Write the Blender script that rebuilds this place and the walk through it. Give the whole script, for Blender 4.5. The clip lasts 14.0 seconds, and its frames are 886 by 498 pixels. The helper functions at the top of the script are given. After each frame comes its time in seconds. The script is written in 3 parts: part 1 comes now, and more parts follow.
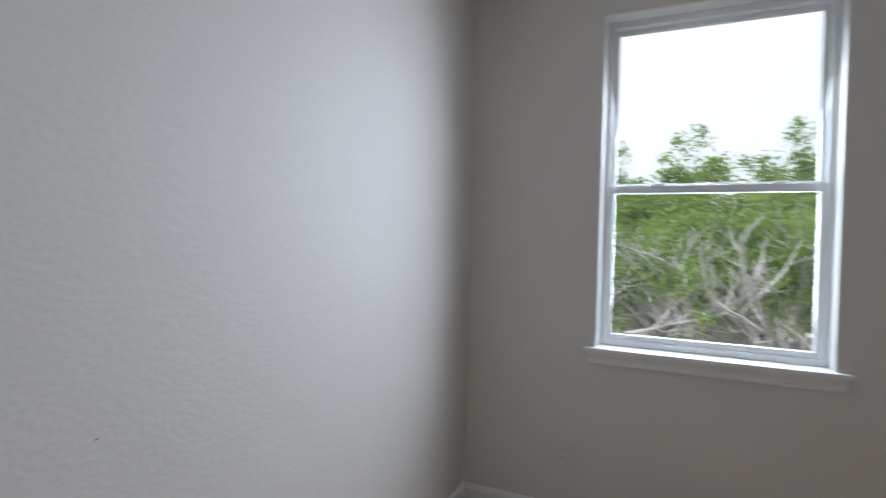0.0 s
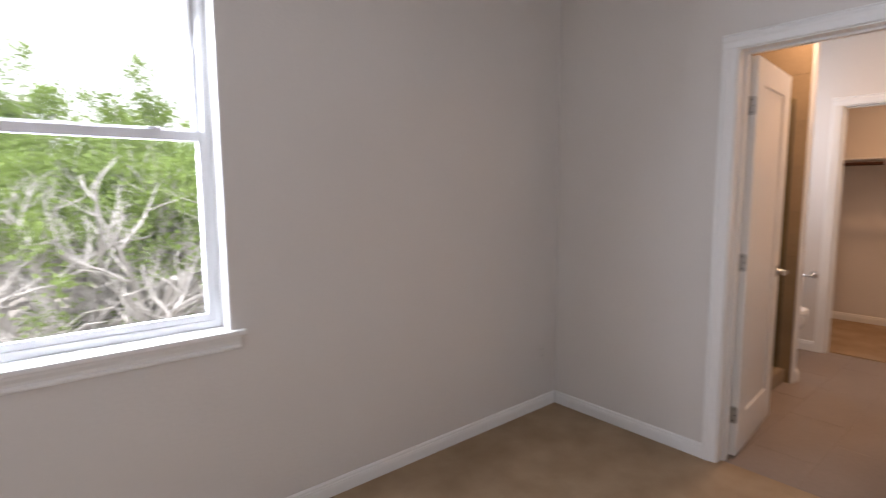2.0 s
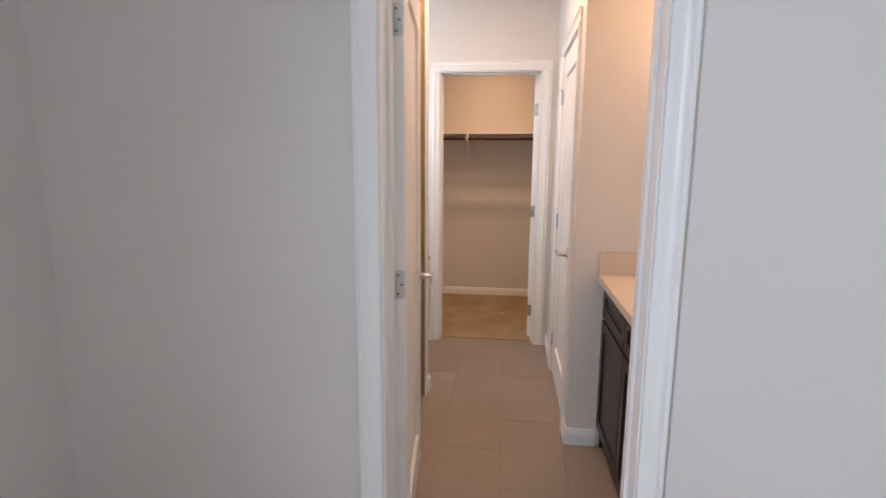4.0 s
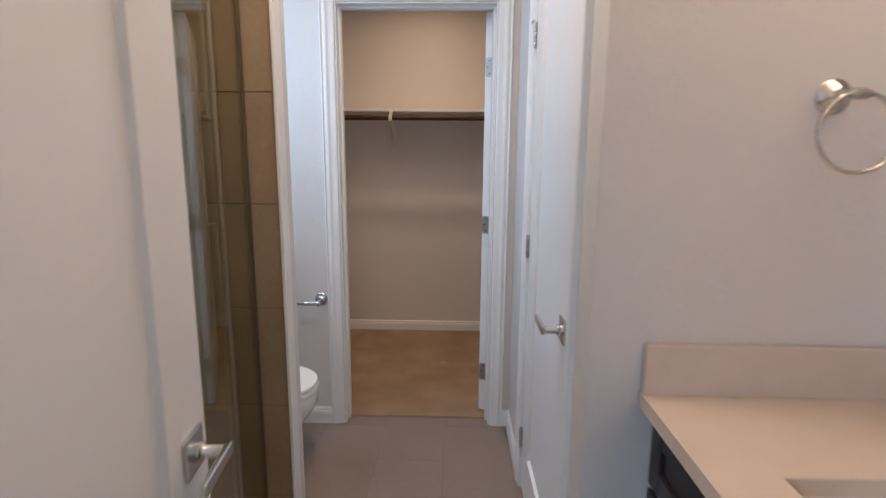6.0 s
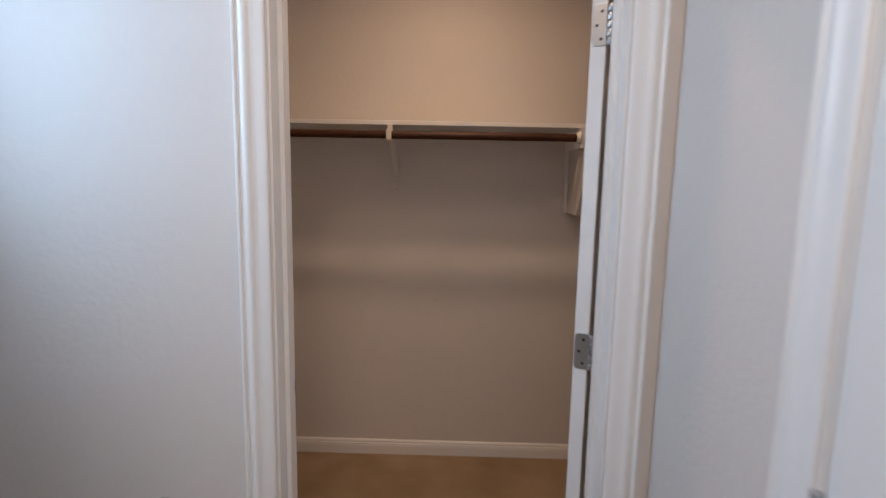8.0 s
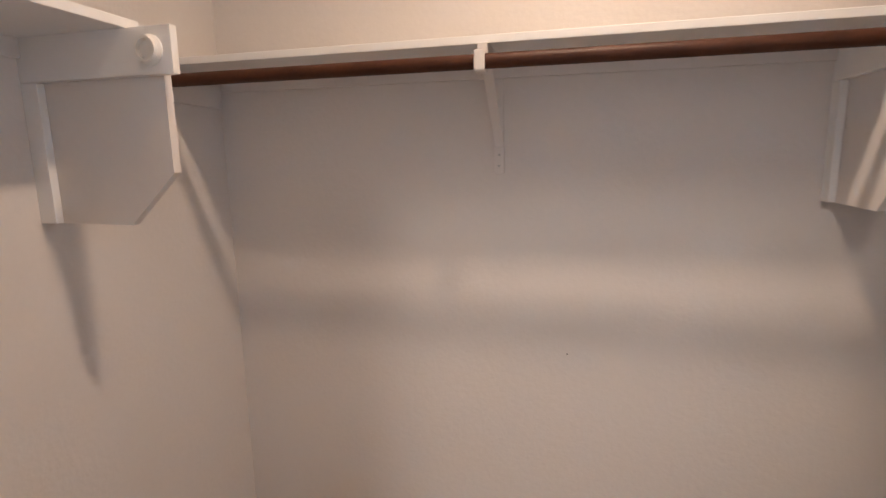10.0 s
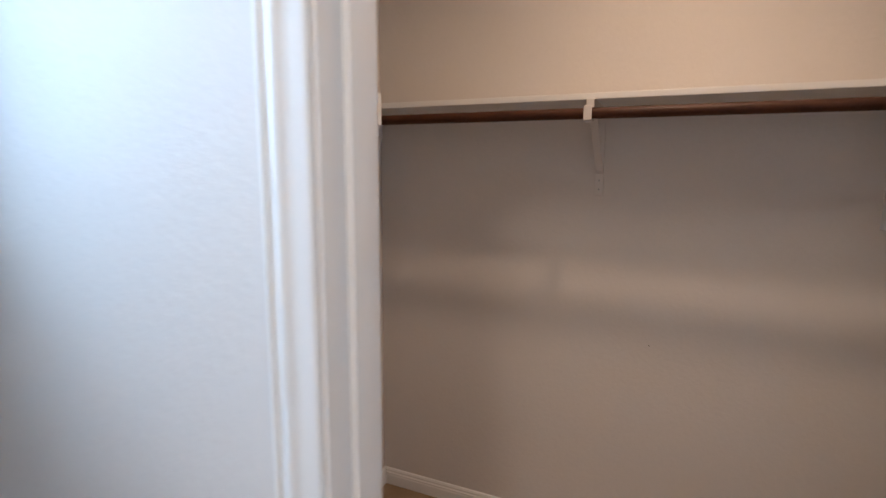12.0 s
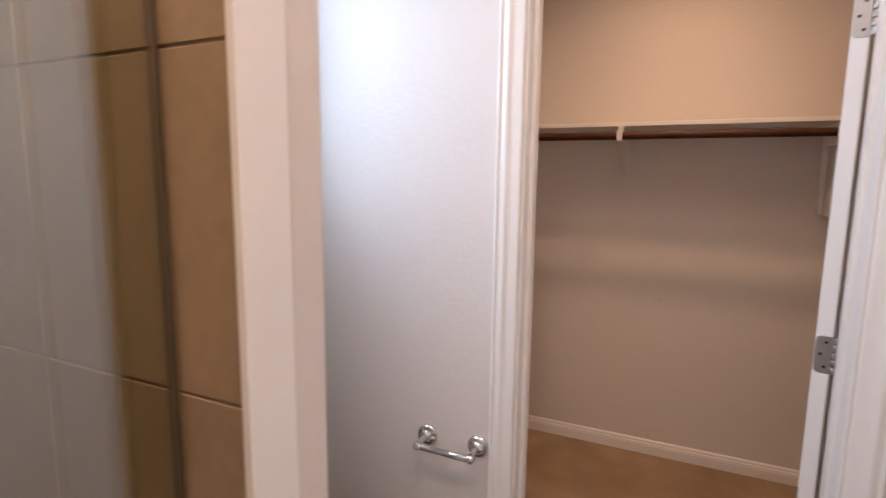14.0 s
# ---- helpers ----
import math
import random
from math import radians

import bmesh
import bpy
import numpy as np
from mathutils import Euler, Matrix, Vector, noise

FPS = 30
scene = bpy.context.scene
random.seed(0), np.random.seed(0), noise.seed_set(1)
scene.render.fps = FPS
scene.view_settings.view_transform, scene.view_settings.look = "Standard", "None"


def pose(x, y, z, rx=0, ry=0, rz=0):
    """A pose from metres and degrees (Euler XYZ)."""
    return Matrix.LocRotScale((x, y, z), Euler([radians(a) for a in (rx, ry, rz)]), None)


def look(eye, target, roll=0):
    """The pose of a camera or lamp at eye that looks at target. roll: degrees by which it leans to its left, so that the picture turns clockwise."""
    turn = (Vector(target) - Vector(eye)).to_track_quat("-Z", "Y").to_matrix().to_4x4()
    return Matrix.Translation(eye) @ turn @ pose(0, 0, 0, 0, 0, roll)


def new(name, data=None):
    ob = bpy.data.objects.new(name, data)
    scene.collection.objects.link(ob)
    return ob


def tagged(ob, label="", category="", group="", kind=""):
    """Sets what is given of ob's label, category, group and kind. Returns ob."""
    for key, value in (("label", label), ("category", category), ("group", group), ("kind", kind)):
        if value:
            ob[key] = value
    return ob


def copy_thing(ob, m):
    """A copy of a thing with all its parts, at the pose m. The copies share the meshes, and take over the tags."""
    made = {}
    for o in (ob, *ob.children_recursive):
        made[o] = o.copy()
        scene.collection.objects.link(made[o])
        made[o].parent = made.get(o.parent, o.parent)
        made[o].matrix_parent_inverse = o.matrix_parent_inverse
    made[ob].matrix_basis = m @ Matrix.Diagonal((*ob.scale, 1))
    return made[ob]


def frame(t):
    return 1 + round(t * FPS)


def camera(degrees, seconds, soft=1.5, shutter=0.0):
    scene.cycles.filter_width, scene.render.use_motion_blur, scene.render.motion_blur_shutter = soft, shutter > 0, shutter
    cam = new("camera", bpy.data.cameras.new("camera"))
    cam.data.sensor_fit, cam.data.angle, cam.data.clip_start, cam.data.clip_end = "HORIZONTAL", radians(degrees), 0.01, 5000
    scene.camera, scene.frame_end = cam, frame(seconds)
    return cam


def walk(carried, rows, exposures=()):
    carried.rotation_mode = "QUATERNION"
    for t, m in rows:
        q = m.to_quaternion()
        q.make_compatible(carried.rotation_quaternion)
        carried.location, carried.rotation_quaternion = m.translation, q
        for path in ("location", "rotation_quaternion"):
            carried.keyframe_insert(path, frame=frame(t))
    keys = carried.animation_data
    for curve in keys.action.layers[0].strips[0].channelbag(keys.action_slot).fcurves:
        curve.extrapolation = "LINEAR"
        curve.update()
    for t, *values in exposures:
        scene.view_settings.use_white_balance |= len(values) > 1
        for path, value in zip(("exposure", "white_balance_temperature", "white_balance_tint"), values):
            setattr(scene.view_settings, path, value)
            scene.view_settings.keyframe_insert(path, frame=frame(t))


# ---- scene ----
cam = camera(81.0, 14.0, 1.25, 0.45)
PATH = [
    (0, (1.47, -2.619, 1.339), (-0.351, -3.447, 1.312), 1.6),
    (0.5, (1.462, -2.65, 1.4), (-0.519, -2.908, 1.307), 0.2),
    (1, (1.404, -2.787, 1.35), (-0.553, -2.386, 1.248), -0.3),
    (1.5, (1.237, -2.762, 1.374), (-0.553, -1.886, 1.208), -0.6),
    (2, (1.001, -2.669, 1.408), (-0.523, -1.394, 1.177), -0.4),
    (2.5, (0.812, -2.483, 1.422), (-0.386, -0.902, 1.166), -0.4),
    (3, (0.573, -2.196, 1.405), (-0.25, -0.396, 1.119), -0.2),
    (3.5, (0.37, -1.816, 1.425), (-0.106, 0.102, 1.112), 0.2),
    (3.7, (0.312, -1.639, 1.416), (-0.051, 0.301, 1.091), 0.3),
    (5.8, (0.368, -0.089, 1.379), (0.324, 1.878, 1.023), 0.5),
    (6, (0.349, 0.056, 1.372), (0.304, 2.023, 1.015), 0.4),
    (6.5, (0.298, 0.426, 1.398), (0.252, 2.395, 1.042), 0.5),
    (7, (0.288, 0.799, 1.427), (0.25, 2.771, 1.095), 0.8),
    (7.5, (0.269, 1.106, 1.426), (0.22, 3.083, 1.126), 0.6),
    (8, (0.181, 1.439, 1.44), (0.145, 3.421, 1.169), 1.1),
    (8.5, (0.13, 1.781, 1.421), (0.089, 3.762, 1.151), 1.6),
    (8.7, (0.128, 1.932, 1.418), (0.054, 3.913, 1.154), 0.6),
    (10.8, (0.101, 2.554, 1.412), (-0.6, 4.377, 0.981), 0.2),
    (11, (0.106, 2.534, 1.414), (-0.634, 4.34, 0.975), 0.2),
    (11.5, (0.136, 2.381, 1.447), (-0.673, 4.164, 1.037), 0.2),
    (12, (0.162, 2.065, 1.462), (-0.65, 3.863, 1.146), 0.4),
    (12.5, (0.19, 1.726, 1.469), (-0.607, 3.543, 1.214), 0.7),
    (13, (0.235, 1.432, 1.454), (-0.529, 3.265, 1.214), 0.7),
    (13.5, (0.257, 1.232, 1.457), (-0.497, 3.066, 1.195), 0.7),
    (14, (0.175, 1.219, 1.433), (-0.651, 3.019, 1.154), 0.7),
]
EXPOSURE = [(0.0, -0.5, 6000, 10), (0.5, -0.34, 6050, 11), (1.0, 0.02, 6250, 13), (1.5, 0.33, 6350, 17), (2.5, 0.55, 6350, 20), (3.0, 0.84, 6100, 13), (3.5, 0.8, 6000, 14), (6.0, 0.40, 4850, 5), (6.5, 0.6, 4650, 3), (7.0, 0.45, 4400, 4), (7.5, 0.22, 4600, 3), (8.5, 0.40, 5400, 12), (11.0, 1.84, 4200, -4), (11.5, 1.62, 4250, -5), (12.0, 0.70, 4800, 4), (12.5, 0.55, 5500, 12), (13.0, 0.3, 5600, 15), (13.5, 0.47, 5400, 12), (14.0, 0.65, 5650, 17)]
walk(cam, [(t, look(eye, target, roll)) for t, eye, target, roll in PATH], EXPOSURE)

# ---- world, sun, lamps ----
world = bpy.data.worlds.new("overcast_sky")
scene.world = world
world.use_nodes = True
wn = world.node_tree.nodes
sky = wn.new("ShaderNodeTexSky")
sky.sky_type, sky.sun_disc = "NISHITA", False
sky.sun_elevation, sky.sun_rotation, sky.dust_density, sky.air_density = radians(53), radians(243), 6.0, 1.0
hazy = wn.new("ShaderNodeMix")
hazy.data_type = "RGBA"
hazy.inputs[0].default_value = 0.75
hazy.inputs[7].default_value = (14.0, 14.0, 14.6, 1)
world.node_tree.links.new(sky.outputs[0], hazy.inputs[6])
world.node_tree.links.new(hazy.outputs[2], wn["Background"].inputs[0])
wn["Background"].inputs[1].default_value = 0.14

sun = new("sun", bpy.data.lights.new("sun", "SUN"))
sun.data.energy, sun.data.angle, sun.data.color = 5.0, radians(20), (1.0, 0.96, 0.9)
sun.matrix_world = look((0, 0, 30), (-20, 10, 0))


def lamp(name, kind, place, target, energy, color, size=0.2, size_y=None):
    ob = new(name, bpy.data.lights.new(name, kind))
    ob.data.energy, ob.data.color = energy, color
    if kind == "AREA":
        ob.data.shape = "RECTANGLE" if size_y else "DISK"
        ob.data.size = size
        if size_y:
            ob.data.size_y = size_y
    else:
        ob.data.shadow_soft_size = size
    ob.matrix_world = look(place, target)
    return ob


DAY = (0.86, 0.93, 1.0)
WARM = (1.0, 0.64, 0.37)
lamp("window_skylight", "AREA", (-1.27, -2.50, 1.66), (1, -2.5, 0.95), 54, DAY, 0.85, 1.35).data.spread = radians(150)
lamp("water_closet_skylight", "AREA", (-1.15, 2.08, 1.91), (1, 2.08, 1.28), 7.6, (0.78, 0.91, 1.0), 0.48, 0.75).data.spread = radians(165)
for place in (0.30, 0.60, 0.90):
    lamp("vanity_lamp", "POINT", (1.17, place, 2.12), (0.3, place, 0.9), 1.9, (1.0, 0.57, 0.29), 0.045)
lamp("bathroom_ceiling_lamp", "AREA", (0.05, 1.25, 2.70), (0.05, 1.25, 0), 15, WARM, 0.3)
lamp("closet_lamp", "AREA", (0.15, 3.25, 2.62), (0.15, 3.25, 0), 6.8, (1.0, 0.565, 0.28), 0.11).data.spread = radians(150)


# ---- materials ----
def material(name, color, rough=0.6, metal=0.0, vary=0.06, scale=3.0, grain=200.0, bump=0.1, depth=0.001, color2=None, specular=0.5, coat=0.0):
    """A paint, stone or cloth: broad mottling between two colours, fine grain and relief."""
    m = bpy.data.materials.new(name)
    m.use_nodes = True
    n, l = m.node_tree.nodes, m.node_tree.links
    b = n["Principled BSDF"]
    co = n.new("ShaderNodeTexCoord")
    broad = n.new("ShaderNodeTexNoise")
    broad.inputs["Scale"].default_value, broad.inputs["Detail"].default_value = scale, 5
    fine = n.new("ShaderNodeTexNoise")
    fine.inputs["Scale"].default_value, fine.inputs["Detail"].default_value = grain, 3
    geo = n.new("ShaderNodeNewGeometry")
    l.new(geo.outputs["Position"], broad.inputs["Vector"])
    l.new(geo.outputs["Position"], fine.inputs["Vector"])
    mix = n.new("ShaderNodeMix")
    mix.data_type = "RGBA"
    dark = color2 or tuple(c * (1 - vary) for c in color)
    mix.inputs[6].default_value, mix.inputs[7].default_value = (*dark, 1), (*color, 1)
    ramp = n.new("ShaderNodeMapRange")
    ramp.inputs[1].default_value, ramp.inputs[2].default_value = 0.35, 0.65
    add = n.new("ShaderNodeMath")
    add.operation = "MULTIPLY_ADD"
    add.inputs[1].default_value = 0.35
    l.new(fine.outputs[0], add.inputs[0])
    half = n.new("ShaderNodeMath")
    half.operation = "MULTIPLY"
    half.inputs[1].default_value = 0.65
    l.new(broad.outputs[0], half.inputs[0])
    l.new(half.outputs[0], add.inputs[2])
    l.new(add.outputs[0], ramp.inputs[0])
    l.new(ramp.outputs[0], mix.inputs[0])
    l.new(mix.outputs[2], b.inputs["Base Color"])
    b.inputs["Roughness"].default_value, b.inputs["Metallic"].default_value = rough, metal
    b.inputs["Specular IOR Level"].default_value = specular
    b.inputs["Coat Weight"].default_value = coat
    if bump:
        bu = n.new("ShaderNodeBump")
        bu.inputs["Strength"].default_value, bu.inputs["Distance"].default_value = bump, depth
        l.new(fine.outputs[0], bu.inputs["Height"])
        l.new(bu.outputs[0], b.inputs["Normal"])
    return m


def glass_material(name, tint, rough=0.0, gloss_0=0.035):
    """Thin clear glass: mostly clear, with a mirror image that grows at grazing angles."""
    m = bpy.data.materials.new(name)
    m.use_nodes = True
    n, l = m.node_tree.nodes, m.node_tree.links
    n.remove(n["Principled BSDF"])
    clear, gloss, mix = n.new("ShaderNodeBsdfTransparent"), n.new("ShaderNodeBsdfGlossy"), n.new("ShaderNodeMixShader")
    clear.inputs[0].default_value = (*tint, 1)
    gloss.inputs["Roughness"].default_value = rough
    face = n.new("ShaderNodeLayerWeight")
    face.inputs[0].default_value = 0.5
    power = n.new("ShaderNodeMath")
    power.operation = "POWER"
    power.inputs[1].default_value = 5
    grow = n.new("ShaderNodeMath")
    grow.operation = "MULTIPLY_ADD"
    grow.inputs[1].default_value, grow.inputs[2].default_value = 1 - gloss_0, gloss_0
    l.new(face.outputs["Facing"], power.inputs[0])
    l.new(power.outputs[0], grow.inputs[0])
    l.new(grow.outputs[0], mix.inputs[0])
    l.new(clear.outputs[0], mix.inputs[1])
    l.new(gloss.outputs[0], mix.inputs[2])
    l.new(mix.outputs[0], n["Material Output"].inputs[0])
    return m


WALL = material("greige_wall_paint", (0.68, 0.65, 0.62), 0.62, vary=0.04, scale=1.5, grain=75, bump=0.21, depth=0.005)
CEIL = material("white_ceiling_paint", (0.78, 0.77, 0.75), 0.8, grain=90, bump=0.3, depth=0.004)
TRIM = material("white_trim_enamel", (0.80, 0.80, 0.79), 0.36, vary=0.03, grain=60, bump=0.015)
CARPET = material("tan_carpet", (0.49, 0.365, 0.24), 0.95, scale=4, grain=300, bump=1.0, depth=0.008, color2=(0.35, 0.248, 0.152), specular=0.1)
FLOORTILE = material("taupe_floor_tile", (0.265, 0.212, 0.178), 0.42, vary=0.14, scale=2.5, grain=40, bump=0.05)
GROUT = material("brown_grout", (0.235, 0.187, 0.156), 0.9, vary=0.15, grain=300, bump=0.4)
WALLGROUT = material("tan_grout", (0.24, 0.18, 0.118), 0.9, vary=0.15, grain=300, bump=0.4)
PLATE = material("ivory_outlet_plate", (0.66, 0.63, 0.595), 0.45, vary=0.03, bump=0)
WALLTILE = material("tan_stone_tile", (0.335, 0.252, 0.16), 0.35, vary=0.22, scale=4, grain=60, bump=0.08)
STONE = material("beige_quartz", (0.63, 0.54, 0.455), 0.28, vary=0.08, scale=12, grain=260, bump=0.03)
ESPRESSO = material("espresso_cabinet_paint", (0.022, 0.017, 0.016), 0.38, vary=0.3, scale=6, grain=90, bump=0.08)
CHROME = material("brushed_nickel", (0.66, 0.65, 0.63), 0.2, 1.0, vary=0.06, scale=20, grain=400, bump=0.02)
STEEL = material("satin_steel", (0.52, 0.52, 0.52), 0.36, 1.0, vary=0.1, scale=30, grain=500, bump=0.04)
DARK = material("dark_slot", (0.015, 0.014, 0.013), 0.6, bump=0)
PORCELAIN = material("white_porcelain", (0.83, 0.83, 0.82), 0.08, vary=0.02, bump=0, coat=0.4)
ROD = material("stained_wood_rod", (0.066, 0.022, 0.008), 0.5, vary=0.5, scale=14, grain=120, bump=0.08, color2=(0.040, 0.013, 0.005), specular=0.3)
SHELFPAINT = material("soft_white_shelf_paint", (0.69, 0.665, 0.64), 0.5, vary=0.04, scale=5, grain=60, bump=0.08)
SEAL = material("brown_sealant", (0.085, 0.066, 0.045), 0.5, vary=0.3, scale=9, grain=80, bump=0.1)
PLASTIC = material("white_plastic", (0.78, 0.77, 0.74), 0.4, vary=0.03, bump=0)
VINYL = material("white_window_vinyl", (0.78, 0.80, 0.82), 0.35, vary=0.03, grain=40, bump=0.02)
SPACER = material("pale_teal_spacer", (0.52, 0.62, 0.62), 0.4, vary=0.05, bump=0)
GLASS = glass_material("window_glass", (0.97, 0.985, 0.98))
SHOWERGLASS = glass_material("shower_glass", (0.86, 0.89, 0.81), 0.0, 0.17)
MIRROR = material("mirror_silver", (0.9, 0.91, 0.9), 0.01, 1.0, vary=0.0, bump=0)
BARK = material("grey_bark", (0.62, 0.60, 0.575), 0.9, vary=0.4, scale=6, grain=60, bump=0.6, depth=0.01)
LEAF = material("juniper_leaf", (0.30, 0.42, 0.11), 0.6, vary=0.5, scale=1.2, grain=8, bump=0, color2=(0.21, 0.31, 0.08))
leaf_nodes, leaf_links = LEAF.node_tree.nodes, LEAF.node_tree.links
through_leaf, leaf_mix = leaf_nodes.new("ShaderNodeBsdfTranslucent"), leaf_nodes.new("ShaderNodeMixShader")
leaf_mix.inputs[0].default_value = 0.45
leaf_links.new(leaf_nodes["Principled BSDF"].inputs["Base Color"].links[0].from_socket, through_leaf.inputs[0])
leaf_links.new(leaf_nodes["Principled BSDF"].outputs[0], leaf_mix.inputs[1])
leaf_links.new(through_leaf.outputs[0], leaf_mix.inputs[2])
leaf_links.new(leaf_mix.outputs[0], leaf_nodes["Material Output"].inputs[0])
EARTH = material("dry_earth", (0.40, 0.37, 0.32), 0.95, vary=0.4, scale=0.6, grain=8, bump=0.5, depth=0.02)


# ---- building helpers ----
def box(bm, x0, x1, y0, y1, z0, z1, bevel=0.0, seg=2):
    """Adds a box to bm, with rounded edges where bevel is given."""
    vs = [bm.verts.new((x, y, z)) for z in (z0, z1) for y in (y0, y1) for x in (x0, x1)]
    fs = [bm.faces.new([vs[i] for i in f]) for f in ((0, 2, 3, 1), (4, 5, 7, 6), (0, 1, 5, 4), (2, 6, 7, 3), (0, 4, 6, 2), (1, 3, 7, 5))]
    if bevel:
        es = list({e for f in fs for e in f.edges})
        bmesh.ops.bevel(bm, geom=es, offset=bevel, segments=seg, affect="EDGES", profile=0.6)
    return bm


def boxes(*rows, bevel=0.0):
    bm = bmesh.new()
    for r in rows:
        box(bm, *r, bevel=bevel)
    return bm


def lathe(bm, profile, m=None, steps=28, cap=True):
    """Turns (radius, height) pairs round z, then moves them by m."""
    rings, before = [], len(bm.verts)
    for r, h in profile:
        rings.append([bm.verts.new((r * math.cos(a), r * math.sin(a), h)) for a in (2 * math.pi * i / steps for i in range(steps))])
    made = [v for ring in rings for v in ring]
    for a, b in zip(rings, rings[1:]):
        for i in range(steps):
            bm.faces.new((a[i], a[(i + 1) % steps], b[(i + 1) % steps], b[i]))
    if cap:
        bm.faces.new(rings[0][::-1])
        bm.faces.new(rings[-1])
    if m:
        bmesh.ops.transform(bm, matrix=m, verts=made)
    return bm


def extrude_profile(bm, profile, m, length):
    """A closed outline in (x, y), drawn out along z by length, then moved by m."""
    a = [bm.verts.new((x, y, 0)) for x, y in profile]
    b = [bm.verts.new((x, y, length)) for x, y in profile]
    k = len(profile)
    for i in range(k):
        bm.faces.new((a[i], a[(i + 1) % k], b[(i + 1) % k], b[i]))
    bm.faces.new(a[::-1])
    bm.faces.new(b)
    bmesh.ops.transform(bm, matrix=m, verts=a + b)
    return bm


def tube(bm, points, radius, steps=12, taper=None, closed=False):
    """A round bar along the points."""
    rings, k = [], len(points)
    for i, p in enumerate(points):
        p = Vector(p)
        a = Vector(points[(i - 1) % k] if closed or i else points[0])
        b = Vector(points[(i + 1) % k] if closed or i < k - 1 else points[-1])
        q = (b - a).normalized().to_track_quat("Z", "Y")
        r = radius if taper is None else radius + (taper - radius) * i / (k - 1)
        rings.append([bm.verts.new(p + q @ Vector((r * math.cos(t), r * math.sin(t), 0))) for t in (2 * math.pi * j / steps for j in range(steps))])
    pairs = list(zip(rings, rings[1:])) + ([(rings[-1], rings[0])] if closed else [])
    for a, b in pairs:
        for j in range(steps):
            bm.faces.new((a[j], a[(j + 1) % steps], b[(j + 1) % steps], b[j]))
    if not closed:
        bm.faces.new(rings[0][::-1])
        bm.faces.new(rings[-1])
    return bm


def part(name, bm, mat, parent=None, label="", m=None, smooth=False):
    """Links bm as one mesh object under parent."""
    bmesh.ops.recalc_face_normals(bm, faces=bm.faces)
    me = bpy.data.meshes.new(name)
    bm.to_mesh(me)
    bm.free()
    me.materials.append(mat)
    if smooth:
        me.shade_smooth()
        me.set_sharp_from_angle(angle=radians(40))
    ob = new(name, me)
    if m:
        ob.matrix_world = m
    if parent:
        ob.parent = parent
    return tagged(ob, label)


def thing(name, label, category, group="", kind="", m=None):
    ob = new(name)
    ob.empty_display_size = 0.1
    if m:
        ob.matrix_world = m
    return tagged(ob, label, category, group, kind)


def structure(name, bm, mat, label, category):
    return tagged(part(name, bm, mat), label, category, kind="structure")


# ---- shell: bedroom south, bathroom, closet north ----
W, E_BED, S_BED = -1.055, 2.45, -3.61          # exterior wall, bedroom's far walls; unseen east one set near for bounce light
V = -0.99                                     # exterior wall north of the bedroom
E = 1.30                                      # east wall of bathroom and closet
H = 2.74
T = 0.17                                      # exterior wall thickness
YD0, YD1 = 0.0, 0.14                          # bedroom to bathroom wall
YC0, YC1, YB = 2.54, 2.66, 3.98               # bathroom to closet wall, closet's back
XL = 0.635                                    # linen closet wall
YL = 1.10                                     # end of the vanity niche
DX0, DX1, DH = -0.03, 0.69, 2.045            # bathroom door opening
CX0, CX1 = -0.205, 0.531                        # closet door opening
LY0, LY1 = 1.292, 2.035                       # linen door opening
WY0, WY1, WZ0, WZ1 = -2.965, -2.035, 0.86, 2.42   # bedroom window
QY0, QY1, QZ0, QZ1 = 1.80, 2.347, 1.455, 2.36      # water closet window

floor_bed = structure("floor_bedroom", boxes((W, E_BED, S_BED, YD0 + 0.05, -0.12, 0.009), bevel=0.006), CARPET, "tan cut-pile carpet floor of the bedroom", "carpet")
floor_closet = structure("floor_closet", boxes((W, E, YC0 + 0.065, YB, -0.12, 0.010), bevel=0.007), CARPET, "tan cut-pile carpet floor of the closet", "carpet")
floor_bath = structure("floor_bathroom", boxes((W, E, YD0 + 0.05, YC0 + 0.065, -0.12, -0.0012)), GROUT, "taupe porcelain tile floor of the bathroom", "floor")
structure("ceiling", boxes((W - T, E_BED + 0.1, S_BED - 0.1, YB + 0.1, H, H + 0.12)), CEIL, "flat white painted ceiling", "ceiling")

structure("wall_west", boxes(
    (W - T, W, S_BED, WY0, -0.12, H), (W - T, W, WY1, YD1, -0.12, H),
    (W - T, W, WY0, WY1, -0.12, WZ0), (W - T, W, WY0, WY1, WZ1, H)), WALL, "greige painted exterior wall with the bedroom window", "wall")
structure("wall_northwest", boxes(
    (W - T, V, YD1, QY0, -0.12, H), (W - T, V, QY1, YB, -0.12, H),
    (W - T, V, QY0, QY1, -0.12, QZ0), (W - T, V, QY0, QY1, QZ1, H)), WALL, "greige painted exterior wall with the small window", "wall")
structure("wall_south", boxes((W - T, E_BED + 0.1, S_BED - 0.1, S_BED, -0.12, H)), WALL, "greige painted bedroom wall", "wall")
# unseen wall, its distance chosen to bounce more daylight onto the window wall
structure("wall_bedroom_east", boxes((E_BED, E_BED + 0.1, S_BED, YD0, -0.12, H)), WALL, "greige painted bedroom wall", "wall")
structure("wall_bathroom_door", boxes(
    (W, DX0, YD0, YD1, -0.12, H), (DX1, E_BED + 0.1, YD0, YD1, -0.12, H), (DX0, DX1, YD0, YD1, DH, H)), WALL, "greige painted wall with the bathroom doorway", "wall")
